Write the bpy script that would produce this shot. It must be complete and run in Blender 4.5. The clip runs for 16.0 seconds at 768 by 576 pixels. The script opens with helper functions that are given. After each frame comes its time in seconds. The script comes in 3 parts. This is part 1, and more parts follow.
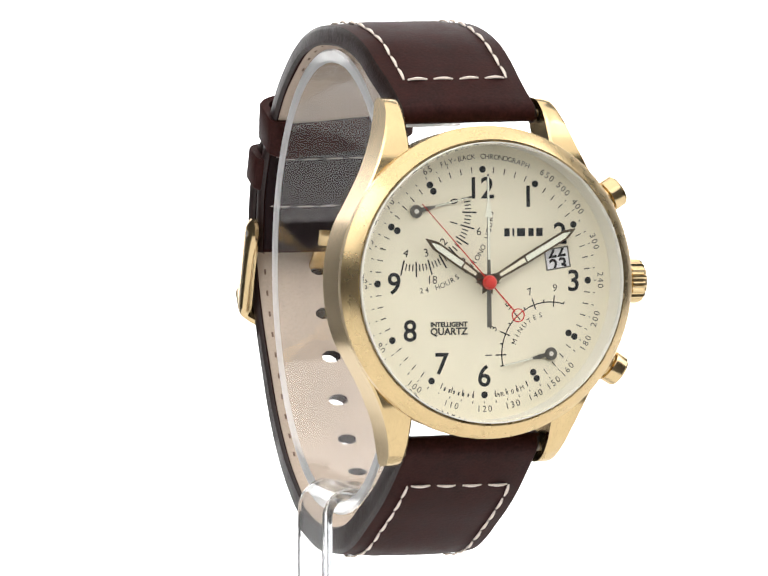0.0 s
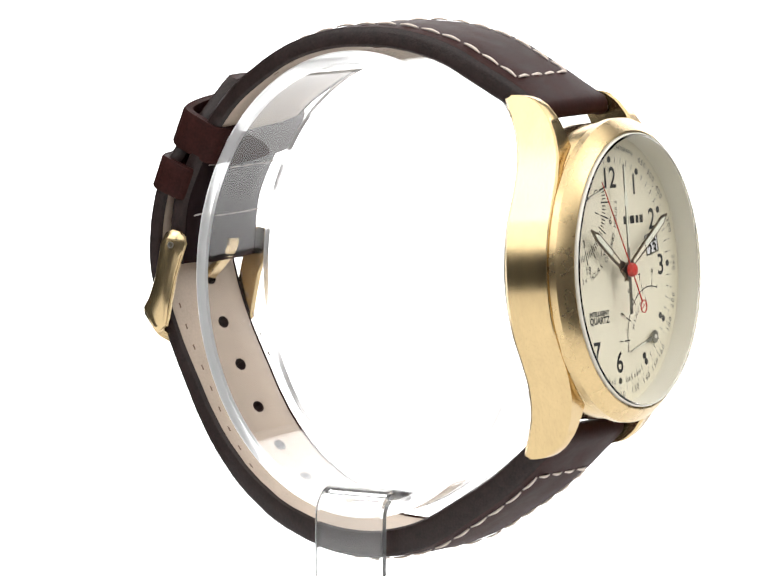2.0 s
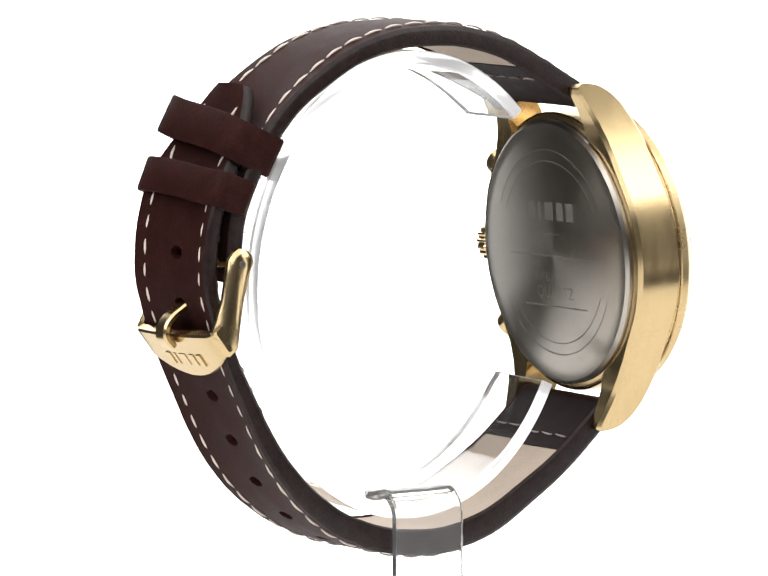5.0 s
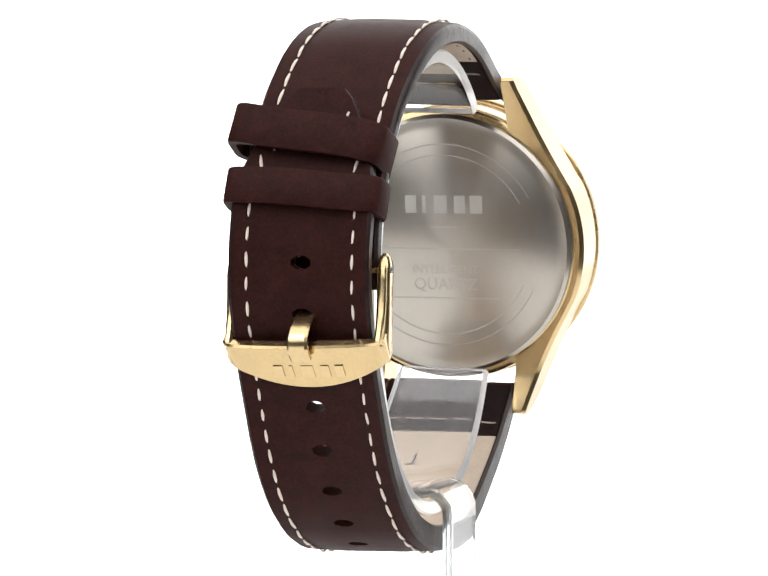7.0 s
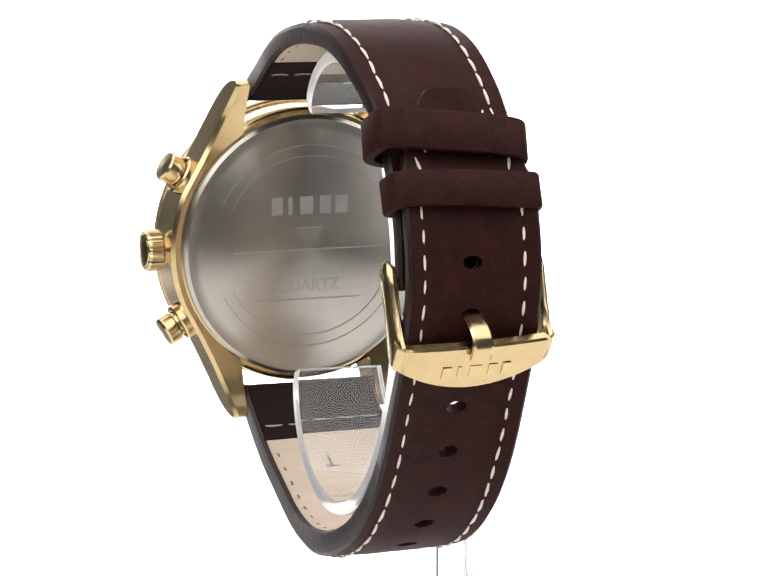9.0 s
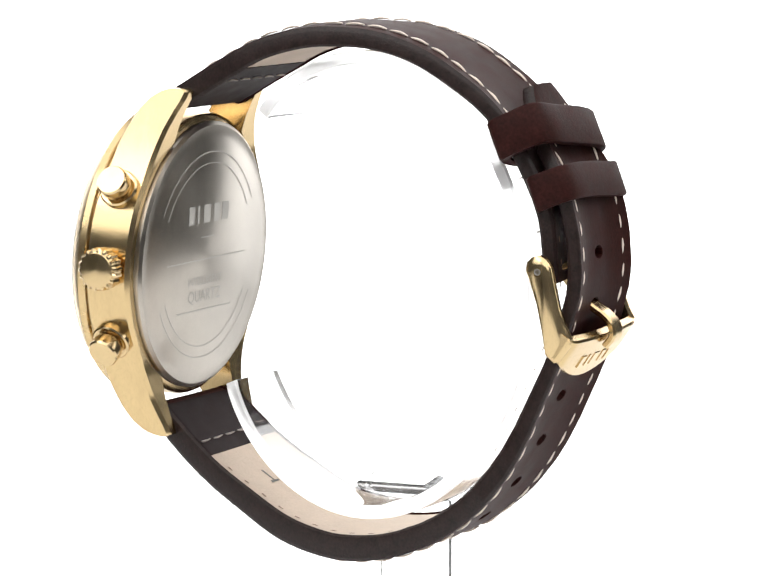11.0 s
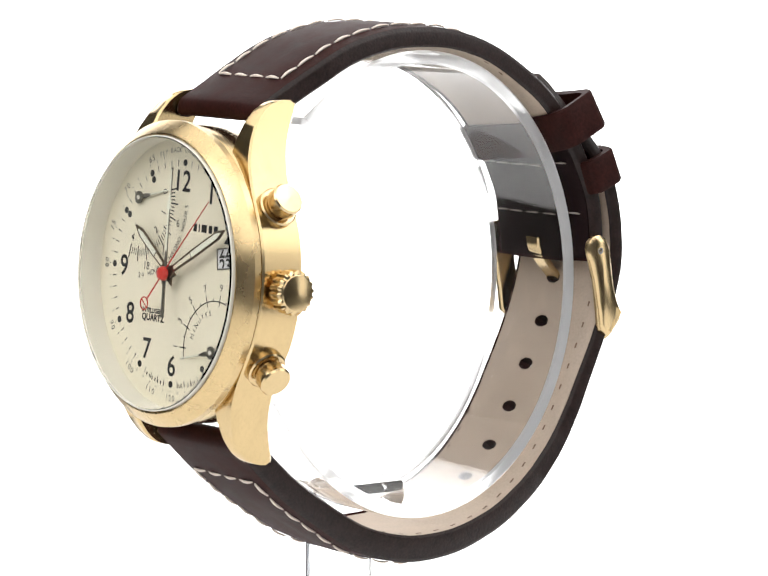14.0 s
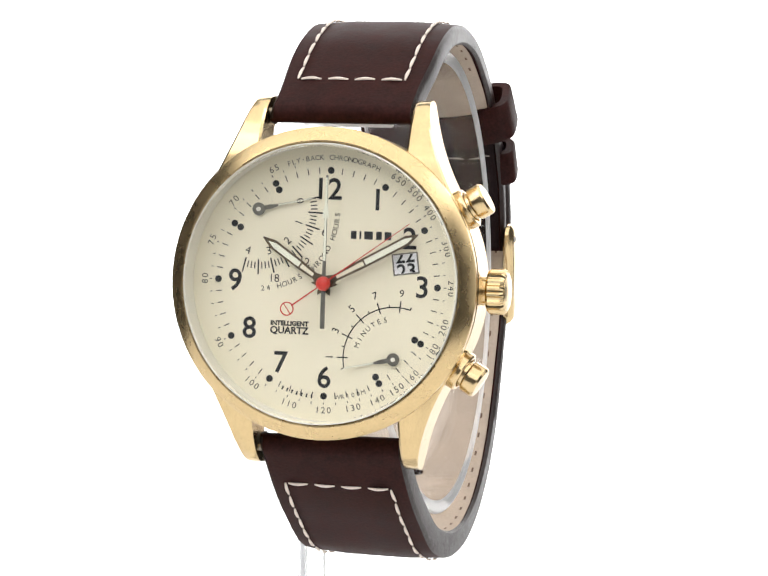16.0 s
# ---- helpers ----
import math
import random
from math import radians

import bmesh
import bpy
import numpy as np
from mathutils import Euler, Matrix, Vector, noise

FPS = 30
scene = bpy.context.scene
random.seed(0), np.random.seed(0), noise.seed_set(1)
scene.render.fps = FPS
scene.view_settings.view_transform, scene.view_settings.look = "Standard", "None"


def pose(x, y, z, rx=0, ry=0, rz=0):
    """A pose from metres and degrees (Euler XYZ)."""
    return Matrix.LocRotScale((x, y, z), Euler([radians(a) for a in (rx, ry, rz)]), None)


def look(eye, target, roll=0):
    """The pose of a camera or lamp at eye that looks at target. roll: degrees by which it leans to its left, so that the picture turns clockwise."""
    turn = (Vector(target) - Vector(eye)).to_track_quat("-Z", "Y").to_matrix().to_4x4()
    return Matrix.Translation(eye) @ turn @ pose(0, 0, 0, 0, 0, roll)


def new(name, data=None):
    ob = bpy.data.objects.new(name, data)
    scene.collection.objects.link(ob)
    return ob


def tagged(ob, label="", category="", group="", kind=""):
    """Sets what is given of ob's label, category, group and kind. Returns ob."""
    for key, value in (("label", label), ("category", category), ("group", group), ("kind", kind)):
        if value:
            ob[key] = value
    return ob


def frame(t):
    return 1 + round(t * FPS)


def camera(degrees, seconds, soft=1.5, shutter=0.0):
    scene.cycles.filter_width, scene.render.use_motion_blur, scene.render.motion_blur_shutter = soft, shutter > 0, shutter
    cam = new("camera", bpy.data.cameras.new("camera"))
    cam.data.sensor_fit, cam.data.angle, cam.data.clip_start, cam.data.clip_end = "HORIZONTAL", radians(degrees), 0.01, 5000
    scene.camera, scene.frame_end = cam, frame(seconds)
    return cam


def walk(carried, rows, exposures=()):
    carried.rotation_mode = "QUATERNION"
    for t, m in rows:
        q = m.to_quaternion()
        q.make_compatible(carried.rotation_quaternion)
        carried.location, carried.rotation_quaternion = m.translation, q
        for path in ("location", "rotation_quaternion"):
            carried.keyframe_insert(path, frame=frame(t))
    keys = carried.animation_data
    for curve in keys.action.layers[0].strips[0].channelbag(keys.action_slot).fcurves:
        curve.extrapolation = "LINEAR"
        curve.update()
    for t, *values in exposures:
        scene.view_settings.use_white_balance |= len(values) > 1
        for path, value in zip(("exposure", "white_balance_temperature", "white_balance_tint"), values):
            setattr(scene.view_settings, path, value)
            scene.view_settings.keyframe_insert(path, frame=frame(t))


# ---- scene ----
cam = camera(9.333, 16.0, soft=1.45)
eye = pose(0, -0.6500, 0.0618, 90 - 5.809, 0, 0.023)
walk(cam, [(0.0, eye), (16.0, eye)])

TURN = (-4.4651e-05, 7.5299e-04, 3.95794e-03, -0.0599937, 20.157444, 20.297)   # degrees of turn as a polynomial of the seconds
FLOOR_Z = -0.125

# ---- studio light ----
world = bpy.data.worlds.new("studio_air")
world.use_nodes = True
world.node_tree.nodes["Background"].inputs[0].default_value = (0.80, 0.79, 0.775, 1)
world.node_tree.nodes["Background"].inputs[1].default_value = 0.22
scene.world = world


def softbox(name, at, aim, wide, high, watts, colour=(1, 1, 1)):
    lamp = bpy.data.lights.new(name, "AREA")
    lamp.shape, lamp.size, lamp.size_y, lamp.energy, lamp.color = "RECTANGLE", wide, high, watts, colour
    ob = new(name, lamp)
    ob.matrix_world = look(at, aim)
    return ob


softbox("softbox_overhead", (0, -0.1, 0.62), (0, -0.05, 0), 1.4, 1.1, 8.0, (1, 0.99, 0.97))
softbox("softbox_front", (0, -0.95, 0.58), (0, 0, 0), 1.2, 0.45, 3.4)
softbox("softbox_left", (-0.65, -0.4, 0.52), (0, 0, 0), 0.55, 0.6, 2.6)
softbox("softbox_right", (0.74, -0.05, 0.52), (0, 0, 0), 0.5, 0.6, 2.4)
softbox("strip_light", (0.75, -0.196, 0.03), (0, 0, 0), 0.18, 0.4, 0.36)

MM = 0.001


# ---- materials ----
def material(name, colour, rough=0.5, metal=0.0, spread=0.15, grain=900, fine=4000, bump=0.1, depth=0.0001,
             stretch=(1, 1, 1), rough_spread=0.1, aniso=0.0, radial=None, coat=0.0, spec=0.5, sheen=0.0):
    """A surface with variation at two scales in colour, roughness and relief."""
    m = bpy.data.materials.new(name)
    m.use_nodes = True
    nt = m.node_tree
    b = nt.nodes["Principled BSDF"]
    link = nt.links.new
    tc = nt.nodes.new("ShaderNodeTexCoord")
    mp = nt.nodes.new("ShaderNodeMapping")
    mp.inputs["Scale"].default_value = stretch
    link(tc.outputs["Object"], mp.inputs["Vector"])
    n1, n2 = nt.nodes.new("ShaderNodeTexNoise"), nt.nodes.new("ShaderNodeTexNoise")
    for n, s in ((n1, grain), (n2, fine)):
        n.inputs["Scale"].default_value, n.inputs["Detail"].default_value = s, 4
        link(mp.outputs["Vector"], n.inputs["Vector"])
    mix = nt.nodes.new("ShaderNodeMath")
    mix.operation = "MULTIPLY_ADD"
    link(n2.outputs["Fac"], mix.inputs[0])
    mix.inputs[1].default_value = 0.5
    half = nt.nodes.new("ShaderNodeMath")
    half.operation = "MULTIPLY"
    half.inputs[1].default_value = 0.5
    link(n1.outputs["Fac"], half.inputs[0])
    link(half.outputs[0], mix.inputs[2])
    ramp = nt.nodes.new("ShaderNodeMapRange")
    ramp.inputs["From Min"].default_value, ramp.inputs["From Max"].default_value = 0.3, 0.7
    link(mix.outputs[0], ramp.inputs["Value"])
    cm = nt.nodes.new("ShaderNodeMix")
    cm.data_type = "RGBA"
    cm.inputs["A"].default_value = (*[c * (1 - spread) for c in colour], 1)
    cm.inputs["B"].default_value = (*[min(1, c * (1 + spread)) for c in colour], 1)
    link(ramp.outputs["Result"], cm.inputs["Factor"])
    link(cm.outputs["Result"], b.inputs["Base Color"])
    rr = nt.nodes.new("ShaderNodeMapRange")
    rr.inputs["To Min"].default_value, rr.inputs["To Max"].default_value = max(0.02, rough - rough_spread), min(1, rough + rough_spread)
    link(n1.outputs["Fac"], rr.inputs["Value"])
    link(rr.outputs["Result"], b.inputs["Roughness"])
    b.inputs["Metallic"].default_value = metal
    b.inputs["Anisotropic"].default_value = aniso
    b.inputs["Coat Weight"].default_value = coat
    b.inputs["Specular IOR Level"].default_value = spec
    b.inputs["Sheen Weight"].default_value = sheen
    if radial:
        tg = nt.nodes.new("ShaderNodeTangent")
        tg.direction_type, tg.axis = "RADIAL", radial
        link(tg.outputs["Tangent"], b.inputs["Tangent"])
        b.inputs["Anisotropic Rotation"].default_value = 0.25
    bp = nt.nodes.new("ShaderNodeBump")
    bp.inputs["Strength"].default_value, bp.inputs["Distance"].default_value = bump, depth
    link(mix.outputs[0], bp.inputs["Height"])
    link(bp.outputs["Normal"], b.inputs["Normal"])
    return m


def glass(name, ior, rough=0.0, tint=(1, 1, 1), clear=1.0):
    m = bpy.data.materials.new(name)
    m.use_nodes = True
    b = m.node_tree.nodes["Principled BSDF"]
    b.inputs["Base Color"].default_value = (*tint, 1)
    b.inputs["Transmission Weight"].default_value = clear
    b.inputs["Roughness"].default_value = rough
    b.inputs["IOR"].default_value = ior
    return m


# A white surface that gives off light by itself.
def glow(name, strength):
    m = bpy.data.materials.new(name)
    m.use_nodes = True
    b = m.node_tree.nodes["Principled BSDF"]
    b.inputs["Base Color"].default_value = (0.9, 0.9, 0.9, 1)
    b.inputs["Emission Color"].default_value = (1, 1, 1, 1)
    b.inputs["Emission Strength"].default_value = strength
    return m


GOLD = (0.615, 0.46, 0.245)
gold_brushed = material("brushed_gold", GOLD, 0.2, 1, 0.09, 500, 3500, 0.2, 0.00005, (1, 1, 0.15), 0.08)
gold_bezel = material("circular_brushed_gold", GOLD, 0.28, 1, 0.08, 400, 3000, 0.12, 0.00004, (1, 1, 1), 0.08, 0.5, "Y")
gold_bright = material("polished_gold", (0.64, 0.485, 0.268), 0.2, 1, 0.05, 400, 2500, 0.05, 0.00003)
steel_back = material("brushed_steel", (0.48, 0.446, 0.398), 0.29, 1, 0.05, 500, 3500, 0.02, 0.00002, (1, 1, 1), 0.03, 0.75, "Y")
steel_cut = material("engraved_steel", (0.53, 0.51, 0.475), 0.4, 1, 0.05, 900, 4000)
steel_dark = material("shaded_steel", (0.35, 0.34, 0.33), 0.35, 1)
leather = material("brown_leather", (0.0275, 0.0080, 0.0067), 0.55, 0, 0.4, 350, 2600, 0.4, 0.00016, (1, 1, 1), 0.1, spec=0.075)
leather_side = material("dark_cut_leather_edge", (0.0175, 0.0092, 0.0082), 0.36, 0, 0.55, 700, 3000, 0.6, 0.0002, (1, 1, 1), 0.1, spec=0.28)
leather_edge = material("dark_leather_flap", (0.0145, 0.0078, 0.0082), 0.6, 0, 0.15, 400, 2600, 0.06, 0.0001, spec=0.06)
lining = material("cream_leather_lining", (0.48, 0.388, 0.306), 0.7, 0, 0.12, 300, 3000, 0.3, 0.0001)
thread = material("cream_thread", (0.76, 0.66, 0.58), 0.8, 0, 0.15, 2500, 9000, 0.5, 0.0001)
# Thread colour darkened to imitate inner stitches dimmed behind the acrylic cuff.
thread_dim = material("dimmed_beige_thread", (0.36, 0.31, 0.28), 0.8, 0, 0.2, 2500, 9000, 0.5, 0.0001)
dial_paint = material("cream_dial_paint", (0.80, 0.745, 0.575), 0.55, 0, 0.02, 300, 5000, 0.03, 0.00002)
black_ink = material("black_print", (0.012, 0.012, 0.013), 0.5, 0, 0.2)
grey_ink = material("grey_print", (0.05, 0.048, 0.042), 0.5, 0, 0.2)
hand_metal = material("dark_bronze_hand", (0.20, 0.16, 0.115), 0.35, 1, 0.1)
grey_metal = material("grey_hand", (0.26, 0.25, 0.22), 0.4, 1, 0.1)
lume = material("pale_lume", (0.80, 0.80, 0.66), 0.6, 0, 0.05)
red_paint = material("red_lacquer", (0.55, 0.035, 0.025), 0.3, 0, 0.1)
date_white = material("date_disc_white", (0.75, 0.75, 0.75), 0.5, 0, 0.03)
rim_silver = material("silver_rim", (0.76, 0.735, 0.65), 0.4, 0.1, 0.05)
seam_brown = material("needle_marks", (0.15, 0.095, 0.07), 0.8)
mineral = glass("mineral_crystal", 1.46)
# The 0.96 leaves some white diffuse, imitating haze reflected off the stem.
acrylic = glass("hazed_clear_acrylic", 1.49, 0.0, (0.985, 0.99, 0.99), 0.96)
# Grey tint stands in for dark reflections inside the stem's cut edges.
acrylic_darkened = glass("darkened_edge_acrylic", 1.49, 0.12, (0.42, 0.43, 0.44))
acrylic_edge = bpy.data.materials.new("frosted_acrylic_edge")
acrylic_edge.use_nodes = True
edge_shader = acrylic_edge.node_tree.nodes["Principled BSDF"]
edge_shader.inputs["Base Color"].default_value = (0.97, 0.97, 0.97, 1)
edge_shader.inputs["Roughness"].default_value = 0.5
edge_shader.inputs["Transmission Weight"].default_value = 0.6
edge_shader.inputs["IOR"].default_value = 1.06
cuff_clear = glass("clear_thin_acrylic", 1.46, 0.0, (0.99, 0.99, 0.99))
# Emission stands in for strong lamps on the backdrop paper.
paper_white = glow("glowing_white_paper", 2.2)
table_white = material("white_table", (0.86, 0.86, 0.86), 0.6, 0, 0.02, 20, 200)
wall_pale = material("pale_studio_paint", (0.80, 0.79, 0.775), 0.8, 0, 0.05, 3, 40)
wall_dark = material("dark_studio_wall", (0.2, 0.195, 0.185), 0.8, 0, 0.1, 3, 40)
wall_grey = material("grey_studio_wall", (0.34, 0.34, 0.35), 0.8, 0, 0.1, 3, 40)


# ---- mesh helpers (millimetres in, metres out) ----
def mesh(name, verts, faces, mat, smooth=True, sharp=0.6):
    me = bpy.data.meshes.new(name)
    me.from_pydata([(x * MM, y * MM, z * MM) for x, y, z in verts], [], faces)
    bm = bmesh.new()
    bm.from_mesh(me)
    bmesh.ops.recalc_face_normals(bm, faces=bm.faces)
    for f in bm.faces:
        f.smooth = smooth
    for e in bm.edges:
        if len(e.link_faces) == 2 and e.calc_face_angle(0) > sharp:
            e.smooth = False
    bm.to_mesh(me)
    bm.free()
    me.materials.append(mat)
    return me


def mm(x=0, y=0, z=0, rx=0, ry=0, rz=0):
    return pose(x * MM, y * MM, z * MM, rx, ry, rz)


def part(name, me, parent, m=None, label=""):
    ob = new(name, me)
    ob.parent = parent
    if m is not None:
        ob.matrix_basis = m
    return tagged(ob, label) if label else ob


class Shape:
    """Collects vertices and faces of one mesh."""

    def __init__(self):
        self.v, self.f = [], []

    def add(self, verts, faces, m=None):
        k = len(self.v)
        self.v += [tuple(m @ Vector(p)) for p in verts] if m is not None else [tuple(p) for p in verts]
        self.f += [[i + k for i in f] for f in faces]
        return self

    def lathe(self, profile, n=96, m=None, wave=None):
        """Turns (radius, height) round the head's axis; height runs towards the viewer of the dial (-y)."""
        v, f = [], []
        rows = len(profile)
        for j in range(n):
            a = 2 * math.pi * j / n
            v += [(r * (wave(j, r) if wave else 1) * math.sin(a), -h, r * (wave(j, r) if wave else 1) * math.cos(a)) for r, h in profile]
        for j in range(n):
            for i in range(rows - 1):
                a, b = j * rows + i, ((j + 1) % n) * rows + i
                f.append([a, a + 1, b + 1, b])
        return self.add(v, f, m)

    def prism(self, outline, h0, h1, m=None):
        """An (x, z) outline raised from h0 to h1 towards -y."""
        n = len(outline)
        v = [(x, -h0, z) for x, z in outline] + [(x, -h1, z) for x, z in outline]
        f = [list(range(n)), list(range(n, 2 * n))] + [[i, (i + 1) % n, n + (i + 1) % n, n + i] for i in range(n)]
        return self.add(v, f, m)

    def box(self, x0, x1, y0, y1, z0, z1, b=0.0, m=None):
        """A box with chamfered edges."""
        xs, ys, zs = (x0, x1), (y0, y1), (z0, z1)
        bm = bmesh.new()
        bmesh.ops.create_cube(bm, size=1)
        for p in bm.verts:
            p.co = Vector((xs[p.co.x > 0], ys[p.co.y > 0], zs[p.co.z > 0]))
        if b:
            bmesh.ops.bevel(bm, geom=bm.edges[:], offset=b, segments=2, affect="EDGES", profile=0.6)
        bm.verts.index_update()
        self.add([p.co[:] for p in bm.verts], [[q.index for q in f.verts] for f in bm.faces], m)
        bm.free()
        return self

    def make(self, name, mat, smooth=True, sharp=0.6):
        return mesh(name, self.v, self.f, mat, smooth, sharp)


def disc_pts(r, n=24, cx=0, cz=0):
    return [(cx + r * math.sin(2 * math.pi * i / n), cz + r * math.cos(2 * math.pi * i / n)) for i in range(n)]


LETTERS = {}


def letters(text, size, bold=0.0):
    """Flat letters in the x-z plane facing -y, centred, as vertices and faces."""
    key = (text, size, bold)
    if key not in LETTERS:
        cu = bpy.data.curves.new("letters", "FONT")
        cu.body, cu.size, cu.offset, cu.resolution_u = text, size, bold, 3
        cu.align_x, cu.align_y = "CENTER", "CENTER"
        ob = new("letters", cu)
        dg = bpy.context.evaluated_depsgraph_get()
        me = bpy.data.meshes.new_from_object(ob.evaluated_get(dg))
        xs = [p.co for p in me.vertices]
        cx = (min(p.x for p in xs) + max(p.x for p in xs)) / 2
        cy = (min(p.y for p in xs) + max(p.y for p in xs)) / 2
        LETTERS[key] = ([(p.x - cx, 0, p.y - cy) for p in xs], [list(f.vertices) for f in me.polygons])
        bpy.data.objects.remove(ob)
        bpy.data.meshes.remove(me)
        bpy.data.curves.remove(cu)
    return LETTERS[key]


def arc_text(shape, text, size, radius, mid, step, cx=0, cz=0, h=0.0, flip=False):
    """Letters round an arc; angles clockwise from 12, in degrees."""
    for i, ch in enumerate(text):
        if ch == " ":
            continue
        a = mid + (i - (len(text) - 1) / 2) * (-step if flip else step)
        r = radians(a)
        m = Matrix.Translation((cx + radius * math.sin(r), -h, cz + radius * math.cos(r))) @ Matrix.Rotation(r + (math.pi if flip else 0), 4, "Y")
        shape.add(*letters(ch, size), m)


def tick(shape, r0, r1, deg, w, cx=0, cz=0, h=0.0):
    a = radians(deg)
    m = Matrix.Translation((cx, -h, cz)) @ Matrix.Rotation(a, 4, "Y")
    shape.add([(-w / 2, 0, r0), (w / 2, 0, r0), (w / 2, 0, r1), (-w / 2, 0, r1)], [[0, 1, 2, 3]], m)


# ---- the studio ----
def sheet(name, verts, mat, label, category):
    me = bpy.data.meshes.new(name)
    me.from_pydata(verts, [], [list(range(len(verts)))])
    me.materials.append(mat)
    return tagged(new(name, me), label, category, kind="structure")


def studio():
    F = FLOOR_Z
    # Glowing sheet; its side edges are set by what gold and crystal reflect.
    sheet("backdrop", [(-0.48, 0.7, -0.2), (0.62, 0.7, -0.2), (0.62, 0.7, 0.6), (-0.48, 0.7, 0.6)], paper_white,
          "plain white backdrop behind the watch, bright by its own glow", "backdrop")
    # Unseen table, angled so the case back reflects white and the left flank doesn't.
    sheet("floor", [(-0.71, -0.24, F), (-0.35, -0.67, F), (0.71, 0.24, F), (0.35, 0.67, F)], table_white, "plain white table top under the stand, out of view, turned to steer reflections", "floor")
    sheet("wall_front", [(-2, -1.6, -0.9), (-2, -1.6, 1.5), (2, -1.6, 1.5), (2, -1.6, -0.9)], wall_grey, "grey studio wall behind the camera", "wall")
    sheet("ground", [(-2, -1.6, -0.9), (2, -1.6, -0.9), (2, 2, -0.9), (-2, 2, -0.9)], wall_grey, "grey studio floor under the table", "floor")
    # Side walls are added out of view, dark to deepen reflections in the watch.
    sheet("wall_left", [(-2, -1.6, -0.9), (-2, 2, -0.9), (-2, 2, 1.5), (-2, -1.6, 1.5)], wall_dark, "added dark grey side wall, out of view, closing the room and dimming reflections", "wall")
    sheet("wall_right", [(2, -1.6, -0.9), (2, -1.6, 1.5), (2, 2, 1.5), (2, 2, -0.9)], wall_dark, "added dark grey side wall, out of view, closing the room and dimming reflections", "wall")
    sheet("wall_back", [(-2, 2, -0.9), (2, 2, -0.9), (2, 2, 1.5), (-2, 2, 1.5)], wall_pale, "pale painted studio wall behind the backdrop", "wall")
    sheet("ceiling", [(-2, -1.6, 1.5), (-2, 2, 1.5), (2, 2, 1.5), (2, -1.6, 1.5)], wall_pale, "pale painted studio ceiling", "ceiling")


# ---- the watch head ----
HEAD = mm(0, -27.9, -0.75) @ pose(0, 0, 0, 0, 1.0, 0) @ pose(0, 0, 0, -4.2, 0, 0)
DIAL_H = 6.95


def smooth_step(a, b, x):
    t = min(1, max(0, (x - a) / (b - a)))
    return t * t * (3 - 2 * t)


def curve_at(points, x):
    """Smooth value through (x, value) points."""
    for i in range(len(points) - 1):
        (x0, v0), (x1, v1) = points[i], points[i + 1]
        if x <= x1:
            return v0 + (v1 - v0) * max(0, (x - x0) / (x1 - x0))
    return points[-1][1]


def case_side(shape, side):
    """One flank of the case with its two curved lugs."""
    R, tip_x, L = 20.5, 11.7, 24.45
    d = math.hypot(tip_x, L)
    touch = math.atan2(L, tip_x) - math.acos(R / d)
    tx, tz = R * math.cos(touch), R * math.sin(touch)
    front = [(0, 7.9), (8, 7.85), (13, 7.6), (16, 7.2), (18.5, 6.3), (20.7, 5.2), (22.3, 3.9), (23.3, 2.5), (23.7, 1.5), (23.9, 0.2)]
    back = [(0, 1.2), (10, 1.1), (14, 1.0), (16.5, 0.6), (18.5, 0.1), (20.5, -0.7), (22.4, -1.6), (23.5, -2.0), (23.9, -1.2)]
    rows = []
    zs = [L * math.sin(math.pi / 2 * i / 44) for i in range(-44, 45)]
    for z in zs:
        a = abs(z)
        if a <= tz:
            xo = math.sqrt(R * R - a * a)
        else:
            q = (a - tz) / (L - tz)
            xo = tx + (tip_x - tx) * q - 0.75 * math.sin(math.pi * q)
        xi = 9.95 if a > 16.3 else math.sqrt(19.2 ** 2 - a * a)
        nf, nb = curve_at(front, a * 23.9 / L), curve_at(back, a * 23.9 / L)
        k = min(0.55, (nf - nb) * 0.2)
        ring = [(xi, nb), (xo - k, nb), (xo, nb + k), (xo, nf - k * 0.5), (xo - k * 0.5, nf), (xi + 0.3, nf + 0.12), (xi, nf - 0.2)]
        rows.append([(side * x, -n, z) for x, n in ring])
    m = len(rows[0])
    v = [p for r in rows for p in r]
    f = [[j * m + i, j * m + (i + 1) % m, (j + 1) * m + (i + 1) % m, (j + 1) * m + i] for j in range(len(rows) - 1) for i in range(m)]
    f += [list(range(m)), list(range((len(rows) - 1) * m, len(rows) * m))]
    shape.add(v, f)


